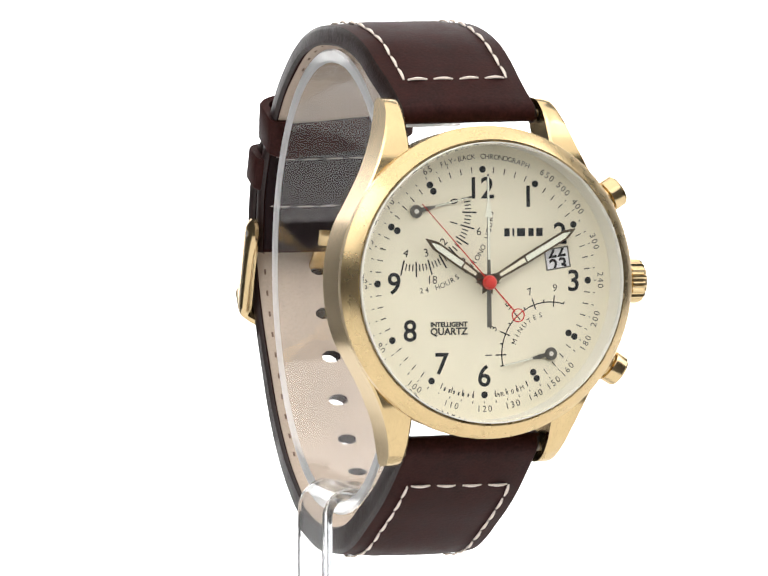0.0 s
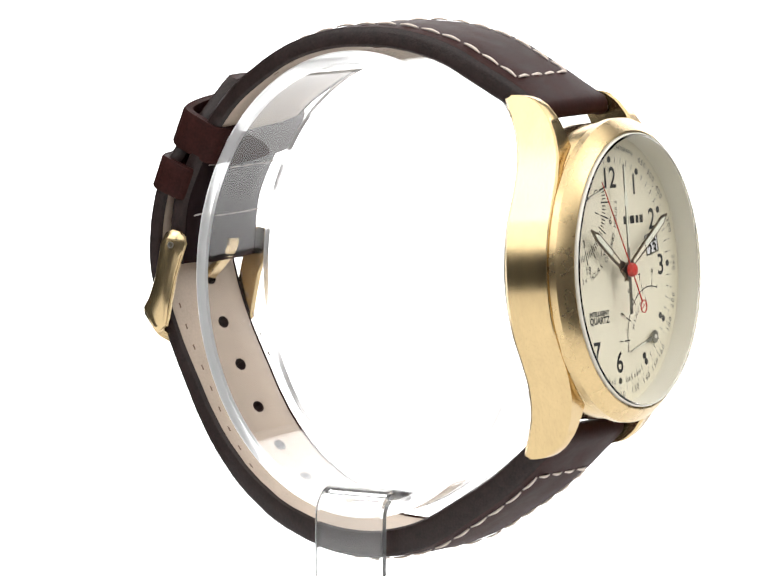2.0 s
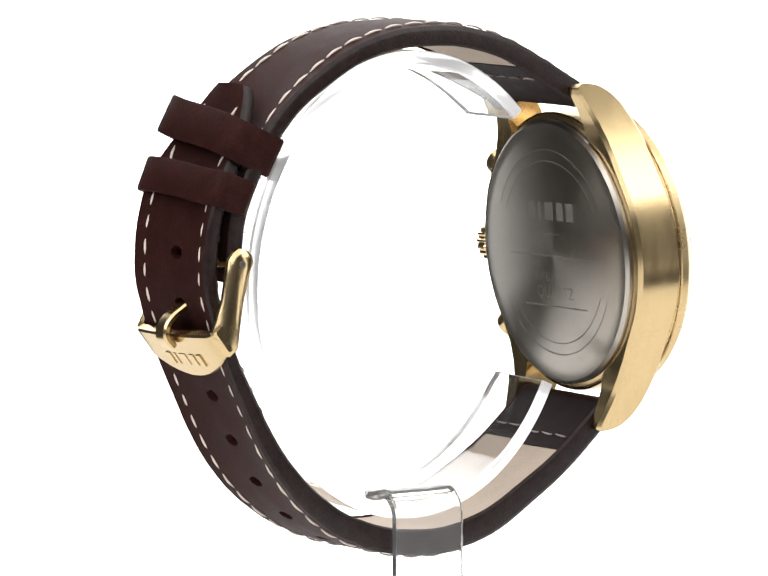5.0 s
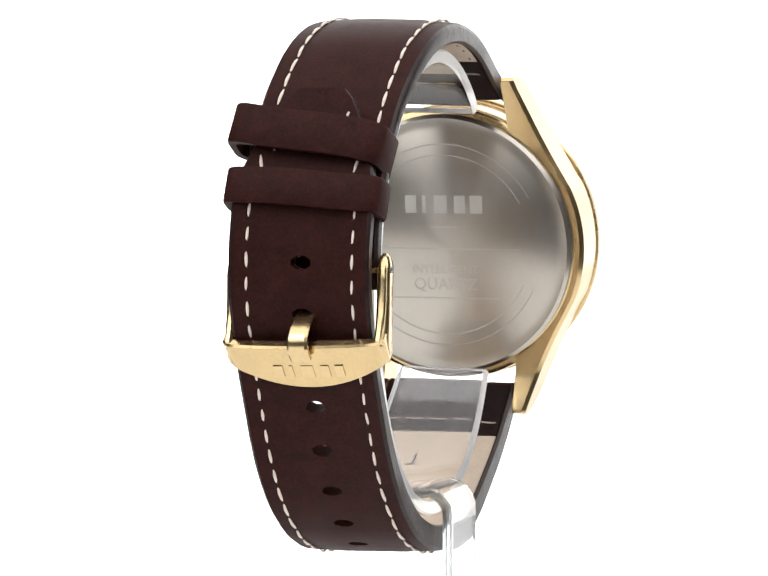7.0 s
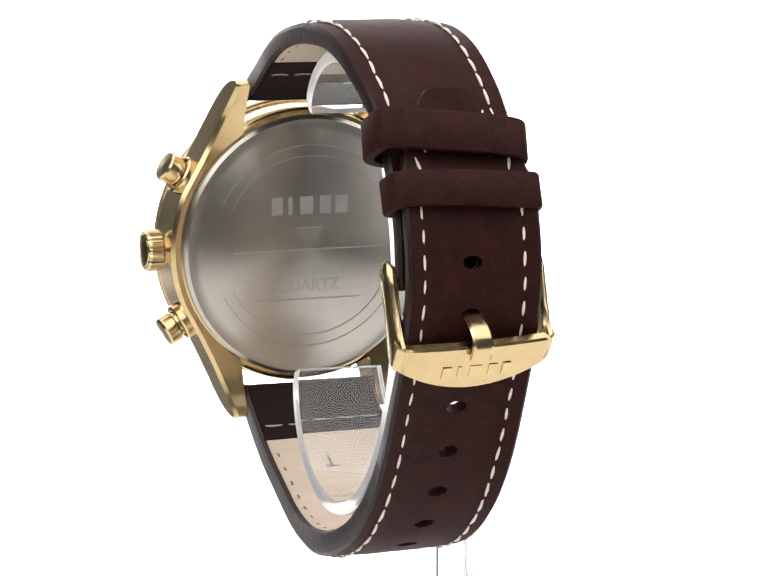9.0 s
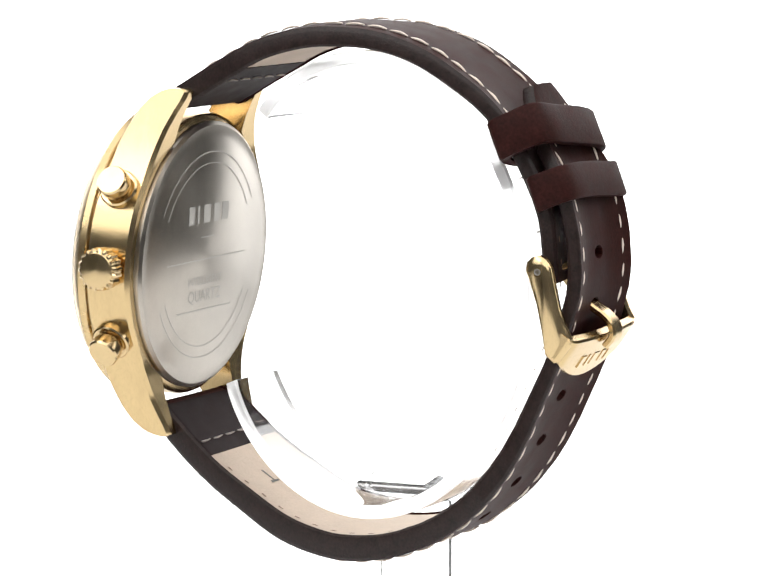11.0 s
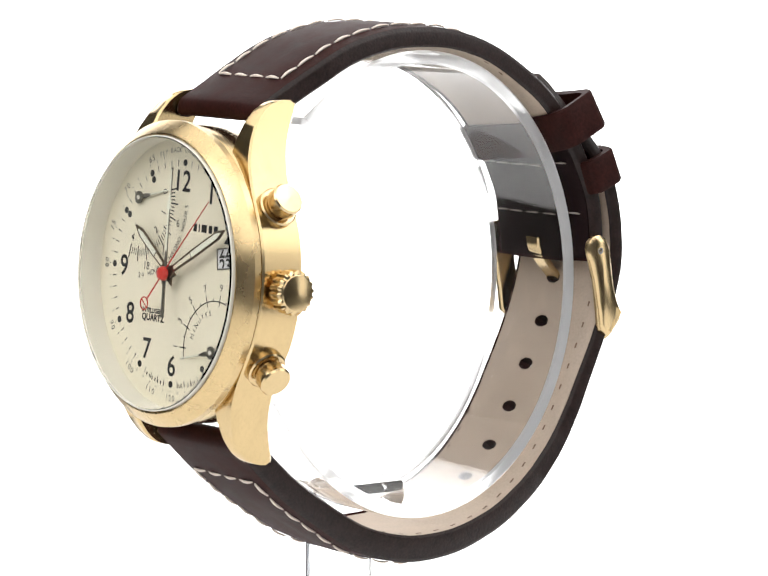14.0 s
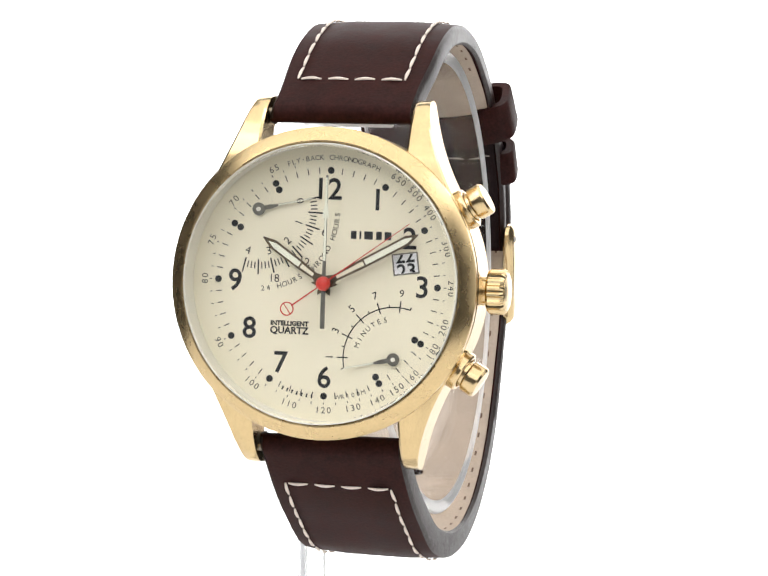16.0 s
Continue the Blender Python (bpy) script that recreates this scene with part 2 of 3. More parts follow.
def watch_head(watch):
    case = Shape()
    case.lathe([(0.01, 1.2), (19.3, 1.2), (19.9, 1.6), (20.1, 2.2), (20.1, 7.3), (19.9, 7.8), (19.0, 7.8), (18.9, 6.4), (0.01, 6.4)])
    case_side(case, 1), case_side(case, -1)
    part("case", case.make("case", gold_brushed), watch, HEAD, "brushed gold-tone case with curved lugs")
    bezel = Shape().lathe([(18.55, 7.6), (20.0, 7.6), (20.15, 8.0), (20.45, 8.05), (20.6, 8.2), (20.6, 9.15), (20.45, 9.35), (19.0, 10.8), (18.82, 10.92), (18.65, 10.9), (18.5, 10.6), (18.5, 7.6)])
    part("bezel", bezel.make("bezel", gold_bezel, True, 0.25), watch, HEAD @ mm(-0.1, 0, 0), "gold-tone bezel with a sloping brushed rim")
    rim = Shape().lathe([(18.48, 11.26), (18.48, DIAL_H), (18.1, DIAL_H), (18.13, 8.2), (18.21, 10.45), (18.32, 10.45), (18.32, 11.3), (18.4, 11.36), (18.48, 11.26)])
    part("inner_rim", rim.make("inner_rim", rim_silver), watch, HEAD @ mm(-0.1, 0, 0), "thin silver ring inside the bezel")
    cr = Shape().lathe([(max(0.001, 18.05 * k / 12), 11.78 - 0.36 * (k / 12) ** 2) for k in range(13)] + [(18.21, 11.34), (18.3, 11.2), (18.3, 10.5), (0.001, 10.5)], 128)
    crystal = part("crystal", cr.make("crystal", mineral, True, 0.08), watch, HEAD @ mm(-0.1, 0, 0), "clear slightly domed glass crystal")
    crystal.visible_shadow = False

    back = Shape().lathe([(0.001, 0.0), (16.6, 0.0), (16.8, 0.12), (18.4, 0.12), (18.9, 0.5), (18.9, 1.3), (0.001, 1.3)], 128)
    case_back = part("case_back", back.make("case_back", steel_back), watch, HEAD, "brushed steel case back with engraving")
    turn = Matrix.Rotation(math.pi, 4, "Z")
    eng = Shape()
    for i, w in enumerate((1.7, 0.6, 2.0, 1.7, 1.9)):
        x = (-4.9, -2.9, -0.4, 2.5, 5.0)[i]
        eng.box(x - w / 2, x + w / 2, -0.03, 0.0, 4.6, 7.2, 0, turn)
    part("engraving", eng.make("engraving", steel_cut, False), case_back, None, "engraved maker's mark as plain bars")
    for text, size, z in (("INTELLIGENT", 1.7, -3.6), ("QUARTZ", 2.4, -5.9)):
        s = Shape().add(*letters(text, size), turn @ Matrix.Translation((0, -0.03, z)))
        part("engraving", s.make("engraving", steel_cut, False), case_back, None, "engraved words")
    lines = Shape()
    for z, w in ((-0.6, 11.5), (-7.8, 8), (2.6, 2.0)):
        lines.box(-w, w, -0.03, 0, z - 0.1, z + 0.1, 0, turn)
    for r in (14.6, 13.0):
        for a in [*range(-62, 63, 2), *range(118, 243, 2)]:
            a0, a1 = radians(a), radians(a + 2)
            lines.add([(r * math.sin(t), 0.03, q * r * math.cos(t) / r) for t, q in ((a0, r), (a1, r))] +
                      [((r + 0.15) * math.sin(t), 0.03, (r + 0.15) * math.cos(t)) for t in (a1, a0)], [[0, 1, 2, 3]])
    part("engraved_line", lines.make("engraved_line", steel_cut, False), case_back)

    # crown and pushers on the 3 o'clock flank: their axis is x
    flank = Matrix.Rotation(math.pi / 2, 4, "Z")
    cs = Shape().lathe([(0.01, 20.0), (1.9, 20.0), (1.9, 21.0), (2.75, 21.2), (3.0, 21.5), (3.0, 23.2), (2.7, 23.6), (2.4, 23.65), (2.3, 23.75), (1.2, 23.95), (0.01, 24.0)], 72,
                       None, lambda j, r: 1.0 if j % 4 < 2 or r < 2.6 else 0.92)
    part("crown", cs.make("crown", gold_bright, True, 0.3), watch, HEAD @ mm(0, -4.5, -0.25) @ flank, "gold-tone fluted winding crown")
    for zc, lean in ((10.9, 31), (-11.3, -31)):
        ps = Shape().lathe([(0.01, 18.5), (2.75, 18.5), (2.75, 21.0), (2.55, 21.2), (2.2, 21.2), (2.2, 21.0), (1.9, 21.0), (1.85, 21.6), (2.15, 21.8), (2.2, 22.0), (2.2, 23.4), (2.0, 23.7), (0.01, 23.8)], 40)
        part("pusher", ps.make("pusher", gold_bright, True, 0.3), watch, HEAD @ mm(0.2, -4.6, -0.2) @ pose(0, 0, 0, 0, -lean, 0) @ flank, "gold-tone round push button")

    for z in (22.3, -22.3):
        bar = Shape().lathe([(0.01, -10.2), (0.6, -10.2), (0.6, 10.2), (0.01, 10.2)], 16)
        part("spring_bar", bar.make("spring_bar", steel_dark), watch, HEAD @ mm(0, -1.5, z) @ flank)

    dial = part("dial", Shape().lathe([(0.001, 0), (18.2, 0), (18.5, 0), (18.5, -0.5), (0.001, -0.5)]).make("dial", dial_paint), watch,
                HEAD @ mm(0, -DIAL_H, 0), "cream dial with black numerals and two scales")
    dial_print(dial)
    pointers_of(watch)


def dial_print(dial):
    INK = 0.03
    for text, x, z in (("12", 0, 12.4), ("1", 6.4, 11.2), ("2", 10.9, 6.3), ("3", 12.75, 0), ("6", 0, -12.3), ("7", -5.9, -10.6), ("8", -10.35, -6.2), ("9", -12.5, 0)):
        s = Shape().add(*letters(text, 3.95, 0.055), Matrix.Translation((x, -INK, z)))
        part("numeral", s.make("numeral", black_ink, False), dial)
    for hour in range(12):
        a = radians(30 * hour)
        for r in ((14.8, 13.85) if hour in (4, 5, 10, 11) else (14.8,)):
            s = Shape().prism(disc_pts(0.45, 20, r * math.sin(a), r * math.cos(a)), 0, INK)
            part("hour_dot", s.make("hour_dot", black_ink, False), dial)
    marks = Shape()
    for i in range(60):
        if i % 5:
            tick(marks, 14.35, 15.15, 6 * i, 0.13, h=INK)
    for i in range(0, 300):
        if 7 < i * 0.2 < 58 and i % 5 == 0:
            tick(marks, 15.65, 15.65 + (0.35 if i % 2 else 0.25), i * 1.2, 0.11, h=INK)
    part("minute_track", marks.make("minute_track", grey_ink, False), dial)
    for v in (65, 70, 75, 80, 90, 100, 110, 120, 130, 140, 150, 160, 180, 200, 240, 300, 400, 500, 650):
        a = 360 * 60 / v
        low = 95 < a < 262
        s = Shape()
        arc_text(s, str(v), 1.2, 16.65, a, 2.7, h=INK, flip=low)
        part("scale_number", s.make("scale_number", grey_ink, False), dial)
    words = [("FLY-BACK CHRONOGRAPH", 0.95, 16.5, 1.2, 2.25, False), ("WR100M", 0.85, 15.0, 166, 2.7, True)]
    for text, size, r, mid, step, flip in words:
        s = Shape()
        arc_text(s, text, size, r, mid, step, h=INK, flip=flip)
        part("dial_word", s.make("dial_word", grey_ink, False), dial)
    s = Shape()
    for i in range(7):
        tick(s, 14.75, 15.25, 194 + (3 - i) * 2.6, 0.22, h=INK)
    part("dial_mark", s.make("dial_mark", grey_ink, False), dial)
    for text, size, z in (("INTELLIGENT", 0.86, -5.45), ("QUARTZ", 1.28, -6.45)):
        s = Shape().add(*letters(text, size, 0.04), Matrix.Translation((-4.9, -INK, z)))
        part("dial_word", s.make("dial_word", black_ink, False), dial)
    s = Shape()
    for x, w in ((3.35, 0.75), (4.25, 0.25), (5.35, 1.15), (6.75, 0.75), (7.95, 0.9)):
        s.add([(x - w / 2, -INK, 5.95), (x + w / 2, -INK, 5.95), (x + w / 2, -INK, 7.0), (x - w / 2, -INK, 7.0)], [[0, 1, 2, 3]])
    part("maker_mark", s.make("maker_mark", black_ink, False), dial)

    # hour scale, upper left
    cx, cz = -9.5, 9.4
    s = Shape()
    for i in range(33):
        a = 77 + i * 117 / 32
        tick(s, 6.95 if i % 4 else 6.6, 7.85 if i % 4 else 8.6, a, 0.15 if i % 4 else 0.2, cx, cz, INK)
    for i, text in enumerate("01234"):
        arc_text(s, text, 1.5, 5.6, 77 + i * 117 / 4, 0, cx, cz, INK, True)
    for text, a in (("6", 107), ("12", 136), ("18", 165)):
        r = radians(a)
        s.add(*letters(text, 1.5), Matrix.Translation((cx + 9.3 * math.sin(r), -INK, cz + 9.3 * math.cos(r))))
    arc_text(s, "24 HOURS", 1.0, 10.4, 161, 4.2, cx, cz, INK, True)
    arc_text(s, "CHRONO HOURS", 1.0, 10.6, 115, 4.2, cx, cz, INK, True)
    part("hour_scale", s.make("hour_scale", black_ink, False), dial)
    # minute scale, lower right
    cx, cz = 9.3, -9.6
    s = Shape()
    for i in range(40):
        a = -102 + i * 119 / 40
        tick(s, 6.75, 6.9, a + 1.5, 0.4, cx, cz, INK)
    for i in range(11):
        tick(s, 6.2 if i % 2 else 6.8, 7.7 if i % 2 else 7.2, -102 + i * 11.9, 0.16, cx, cz, INK)
        if i % 2:
            arc_text(s, str(i), 1.4, 8.7, -102 + i * 11.9, 0, cx, cz, INK)
    arc_text(s, "MINUTES", 0.95, 5.3, -43, 9.5, cx, cz, INK)
    part("minute_scale", s.make("minute_scale", black_ink, False), dial)

    win = Shape()
    x0, x1, z0, z1 = 8.7, 12.2, 1.55, 4.4
    for a, b, c, d in ((x0, x1, z0, z0 + 0.18), (x0, x1, z1 - 0.18, z1), (x0, x0 + 0.18, z0 + 0.18, z1 - 0.18), (x1 - 0.18, x1, z0 + 0.18, z1 - 0.18)):
        win.box(a, b, -0.08, 0, c, d)
    lean = Matrix.Translation((10.45, 0, 2.97)) @ Matrix.Rotation(radians(-8), 4, "Y") @ Matrix.Translation((-10.45, 0, -2.97))
    lean.translation *= MM
    part("date_frame", win.make("date_frame", grey_metal, False), dial, lean)
    pane = Shape().box(x0 + 0.18, x1 - 0.18, -0.02, 0, z0 + 0.18, z1 - 0.18)
    part("date_disc", pane.make("date_disc", date_white, False), dial, lean)
    s = Shape()
    for text, z in (("22", 4.05), ("23", 2.05)):
        v, f = letters(text, 2.6, 0.05)
        bm = bmesh.new()
        made = [bm.verts.new((x + 10.45, -0.05, q + z)) for x, _, q in v]
        for face in f:
            bm.faces.new([made[i] for i in face])
        for edge, way in ((z1 - 0.2, 1), (z0 + 0.2, -1)):       # the window cuts the digits
            bmesh.ops.bisect_plane(bm, geom=bm.verts[:] + bm.edges[:] + bm.faces[:], plane_co=(0, 0, edge), plane_no=(0, 0, way), clear_outer=True)
        bm.verts.index_update()
        s.add([p.co[:] for p in bm.verts], [[p.index for p in q.verts] for q in bm.faces])
        bm.free()
    part("date_digits", s.make("date_digits", black_ink, False), dial, lean)


SECOND_AXIS = HEAD @ mm(0, -9.15, 0)


def pointers_of(watch):
    # hour and minute pointers: metal frame, pale filling
    for name, angle, length, w, h, fill in (("hour_hand", -55.7, 10.3, 0.62, 8.15, (4.2, 9.0)), ("minute_hand", 61.0, 14.2, 0.62, 8.5, (6.2, 13.0))):
        s = Shape().prism([(-0.42, -0.3), (0.42, -0.3), (0.45, 1.5), (w, length * 0.42), (w, length - 1.6), (0.06, length), (-0.06, length), (-w, length - 1.6), (-w, length * 0.42), (-0.45, 1.5)], 0, 0.16)
        s.prism([(-0.9, -1.5), (0, -0.9), (0.9, -1.5), (0.85, 0.6), (0.4, 1.9), (-0.4, 1.9), (-0.85, 0.6)], 0.0, 0.2)
        hand = part(name, s.make(name, hand_metal, False), watch, HEAD @ mm(0, -h, 0) @ pose(0, 0, 0, 0, angle, 0), "dark bronze pointer with pale filling")
        a, b = fill
        q = Shape().prism([(-0.36, a), (0.36, a), (0.36, b - 0.7), (0.05, b + 0.3), (-0.05, b + 0.3), (-0.36, b - 0.7)], 0.1, 0.24)
        part("filling", q.make("filling", lume, False), hand)
        q = Shape().prism([(-0.2, 1.9), (0.2, 1.9), (0.3, a - 0.25), (-0.3, a - 0.25)], 0.1, 0.22)
        part("filling", q.make("filling", dial_paint, False), hand)
    s = Shape().prism([(-0.3, -5.9), (0.3, -5.9), (0.28, 0), (0.2, 3), (0.13, 14.2), (-0.13, 14.2), (-0.2, 3), (-0.28, 0)], 0, 0.14)
    chrono = part("chronograph_hand", s.make("chronograph_hand", grey_metal, False), watch, HEAD @ mm(0, -8.8, 0), "thin grey pointer with a pale arrow")
    q = Shape().prism([(-0.17, 3.0), (0.17, 3.0), (0.13, 8.6), (0.5, 8.6), (0.14, 10.6), (0.1, 13.9), (-0.1, 13.9), (-0.14, 10.6), (-0.5, 8.6), (-0.13, 8.6)], 0.1, 0.2)
    part("filling", q.make("filling", lume, False), chrono)
    for x, z, a, n in ((-9.5, 9.4, 77, 7.6), (9.3, -9.6, -102, 7.0)):
        s = Shape().prism([(-0.25, -0.3), (0.25, -0.3), (0.3, 1.6), (0.14, 2.6), (0.07, n), (-0.07, n), (-0.14, 2.6), (-0.3, 1.6)], 0, 0.12)
        s.prism(disc_pts(0.85), 0, 0.18)
        small = part("scale_hand", s.make("scale_hand", grey_metal, False), watch, HEAD @ mm(x, -DIAL_H - 0.35, z) @ pose(0, 0, 0, 0, a, 0), "small grey pointer on a scale")
        q = Shape().prism(disc_pts(0.3, 16), 0.18, 0.3)
        part("hub", q.make("hub", rim_silver, False), small)
        q = Shape().prism([(-0.1, 2.7), (0.1, 2.7), (0.06, n - 0.2), (-0.06, n - 0.2)], 0.1, 0.17)
        part("filling", q.make("filling", lume, False), small)
    s = Shape().prism([(-0.09, -5.2), (0.09, -5.2), (0.07, 4), (0.035, 14.0), (-0.035, 14.0), (-0.07, 4)], 0, 0.1)
    second = part("second_hand", s.make("second_hand", red_paint, False), watch, SECOND_AXIS @ pose(0, 0, 0, 0, 318, 0), "thin red seconds pointer with an open ring tail")
    ring = Shape().lathe([(0.78, 0.0), (0.92, 0.0), (0.92, 0.1), (0.78, 0.1), (0.78, 0.0)], 32)
    ring.box(-0.78, 0.78, -0.08, 0, -0.055, 0.055)
    part("ring", ring.make("ring", red_paint), second, mm(0, 0, -5.9))
    cap = Shape().lathe([(0.001, 0.75), (0.35, 0.72), (0.75, 0.55), (0.95, 0.2), (0.95, -0.15), (0.001, -0.15)], 32)
    part("hub", cap.make("hub", red_paint), second)


# ---- the strap ----
class Path:
    """A smooth curve in the y-z plane with its length, outward side and thickness."""

    def __init__(self, points, thick, side):
        self.side = side
        p = [Vector((0, *a)) for a in points]
        p = [2 * p[0] - p[1]] + p + [2 * p[-1] - p[-2]]
        out, th = [], []
        for i in range(1, len(p) - 2):
            for k in range(12):
                t = k / 12
                out.append(0.5 * ((2 * p[i]) + (p[i + 1] - p[i - 1]) * t + (2 * p[i - 1] - 5 * p[i] + 4 * p[i + 1] - p[i + 2]) * t * t
                                  + (3 * p[i] - p[i - 1] - 3 * p[i + 1] + p[i + 2]) * t ** 3))
                th.append(thick[i - 1] * (1 - t) + thick[i] * t)
        out.append(p[-2])
        th.append(thick[-1])
        self.p, self.th, self.s = out, th, [0.0]
        for a, b in zip(out, out[1:]):
            self.s.append(self.s[-1] + (b - a).length)
        self.length = self.s[-1]

    def at(self, s):
        """Place, way along, way outward and thickness at length s."""
        s = min(max(s, 0), self.length)
        i = min(max(np.searchsorted(self.s, s) - 1, 0), len(self.p) - 2)
        t = (s - self.s[i]) / (self.s[i + 1] - self.s[i])
        a, b = self.p[max(i - 1, 0)], self.p[min(i + 2, len(self.p) - 1)]
        d = (b - a).normalized()
        n = Vector((0, -d.z, d.y)) * self.side
        return self.p[i].lerp(self.p[i + 1], t), d, n, self.th[i] * (1 - t) + self.th[i + 1] * t

    def matrix(self, s, u, h, lean=0.0):
        """A pose on the strap: x across, y outward, z along; in millimetres."""
        p, d, n, th = self.at(s)
        x = n.cross(d)
        m = Matrix(((x.x, n.x, d.x, 0), (x.y, n.y, d.y, 0), (x.z, n.z, d.z, 0), (0, 0, 0, 1)))
        q = p + n * h
        return Matrix.Translation(Vector(twist(u, q.y, q.z)) * MM) @ m @ Matrix.Rotation(lean, 4, "Y")


UPPER = Path([(-28.9, 20.8), (-19.3, 26.2), (-13.7, 29.0), (-7.4, 30.6), (-2.1, 30.9), (3.9, 30.4), (10.2, 28.4), (16.0, 24.7), (20.0, 21.2), (23.8, 16.0), (26.7, 10.2), (28.0, 5.9), (28.55, -1.5)],
             [3.0, 2.9, 2.75, 2.65, 2.6, 2.5, 2.4, 2.4, 2.3, 2.3, 2.3, 2.3, 2.2], 1)
LOWER = Path([(-31.8, -21.1), (-23.6, -28.6), (-17.3, -33.0), (-11.3, -36.6), (-5.3, -38.4), (-0.4, -38.75), (5.7, -37.9), (12.3, -35.2), (18.2, -30.4), (22.8, -24.3), (26.1, -17.9), (28.9, -11.9),
              (30.9, -6.2), (31.9, -2.0), (31.9, 3.0), (31.0, 8.0), (29.6, 12.0), (27.4, 16.5), (25.3, 21.0), (23.8, 24.4)],
             [3.1, 3.2, 3.4, 3.6, 3.6, 3.6, 3.4, 3.1, 2.8, 2.5, 2.3, 2.1, 2.0, 2.0, 2.0, 2.0, 2.0, 2.0, 1.9, 1.7], -1)
HALF, DIP = 9.75, 0.4


def twist(x, y, z):
    """The strap's back hangs slightly askew, and its bent middle lies lower than its curling edges."""
    back = smooth_step(8, 26, y)
    sag = 1.55 * (1 - min(1, abs(x) / HALF) ** 4) * back
    return (x + 0.0175 * z * smooth_step(6, -16, y), y + (0.04 * (x + HALF) + 0.5) * back - sag, z - 0.035 * (x + HALF) * smooth_step(15, 32, -z))


def strap_layer(path, s0, s1, half, top, bottom, holes=(), taper=None, dome=0.0, edge=0.45, nose=0.0, dip=0.0):
    """A band along the path between lengths s0 and s1. top, bottom: heights over the middle line as functions of the thickness."""
    cut = 1.65
    stops = {round(s0 + (s1 - s0) * i / max(2, int((s1 - s0) / 1.3)), 4) for i in range(max(2, int((s1 - s0) / 1.3)) + 1)}
    stops = {s for s in stops if all(abs(s - h) > cut + 0.3 for h in holes)}
    rows = sorted(stops | {h + k for h in holes for k in (-cut, cut)})
    if nose:
        rows = sorted(set(rows) | {s0 + nose * k for k in (0.12, 0.3, 0.6)})
    us = [-1, -0.985, -0.955, -0.93, -0.42, -cut / half, cut / half, 0.42, 0.93, 0.955, 0.985, 1]
    drop = {0: edge, 1: edge * 0.55, 2: 0, 9: 0, 10: edge * 0.55, 11: edge}
    sh = Shape()
    sh.side = []
    n = len(us)

    def spot(s, u, h):
        p, d, nn, th = path.at(s)
        q = p + nn * h
        return twist(u, q.y, q.z)
    grid = []
    for s in rows:
        th = path.at(s)[3]
        w = half if taper is None else taper(s)
        k = 1.0
        if nose and s < s0 + nose:
            k = math.sqrt(max(0.02, 1 - (1 - (s - s0) / nose) ** 2))
        rise = dome(s) if callable(dome) else dome
        t = [spot(s, u * w, (top(th) - drop.get(j, 0) + rise * (1 - u ** 6)) * k) for j, u in enumerate(us)]
        b = [spot(s, u * w, (bottom(th) + drop.get(j, 0) * 0.6 + (dip if 2 < j < n - 3 else 0)) * k) for j, u in enumerate(us)]
        grid.append(t + b)
    for g in grid:
        sh.v += g
    holed = {i for i, s in enumerate(rows[:-1]) if any(abs(s + cut - h) < 1e-6 for h in holes)}
    for i in range(len(rows) - 1):
        a, b = i * 2 * n, (i + 1) * 2 * n
        for j in range(n - 1):
            if i in holed and j == 5:
                continue
            if j in (0, 1, n - 3, n - 2):
                sh.side += [len(sh.f), len(sh.f) + 1]
            sh.f.append([a + j, a + j + 1, b + j + 1, b + j])
            sh.f.append([a + n + j, b + n + j, b + n + j + 1, a + n + j + 1])
        sh.side += [len(sh.f), len(sh.f) + 1]
        sh.f.append([a, b, b + n, a + n])
        sh.f.append([a + n - 1, a + 2 * n - 1, b + 2 * n - 1, b + n - 1])
        if i in holed:
            s = rows[i] + cut
            th = path.at(s)[3]
            k = len(sh.v)
            ring = [(1.5 * math.cos(math.pi / 8 + math.pi / 4 * q), 0.95 * math.sin(math.pi / 8 + math.pi / 4 * q)) for q in range(8)]
            hd = dome(s) if callable(dome) else dome
            sh.v += [spot(s + q, p, top(th) + hd - 0.05) for p, q in ring] + [spot(s + q, p, bottom(th) + dip + 0.05) for p, q in ring]
            for base, o in ((0, k), (n, k + 8)):
                c = [b + base + 6, b + base + 5, a + base + 5, a + base + 6]     # ++, -+, --, +-
                for q in range(4):
                    sh.f.append([c[q], o + 2 * q, o + 2 * q + 1])
                    sh.f.append([c[q], o + 2 * q + 1, o + (2 * q + 2) % 8, c[(q + 1) % 4]])
            sh.f += [[k + q, k + (q + 1) % 8, k + 8 + (q + 1) % 8, k + 8 + q] for q in range(8)]
    for a in (0, (len(rows) - 1) * 2 * n):
        for j in range(n - 1):
            sh.f.append([a + j, a + j + 1, a + n + j + 1, a + n + j])
    return sh


def stitch_mesh(length):
    """One thread stitch, slightly sunk at its ends, along z."""
    s = Shape()
    v, f = [], []
    for i in range(7):
        z = length * (i / 6 - 0.5)
        e = math.sin(math.pi * i / 6)
        for k in range(6):
            a = math.pi * k / 3
            r = 0.24 * (0.55 + 0.45 * e)
            v.append((r * math.cos(a), 0.16 * e - 0.06 + r * 0.8 * math.sin(a), z))
    for i in range(6):
        f += [[i * 6 + k, i * 6 + (k + 1) % 6, i * 6 + 6 + (k + 1) % 6, i * 6 + 6 + k] for k in range(6)]
    f += [list(range(6)), list(range(36, 42))]
    return s.add(v, f)


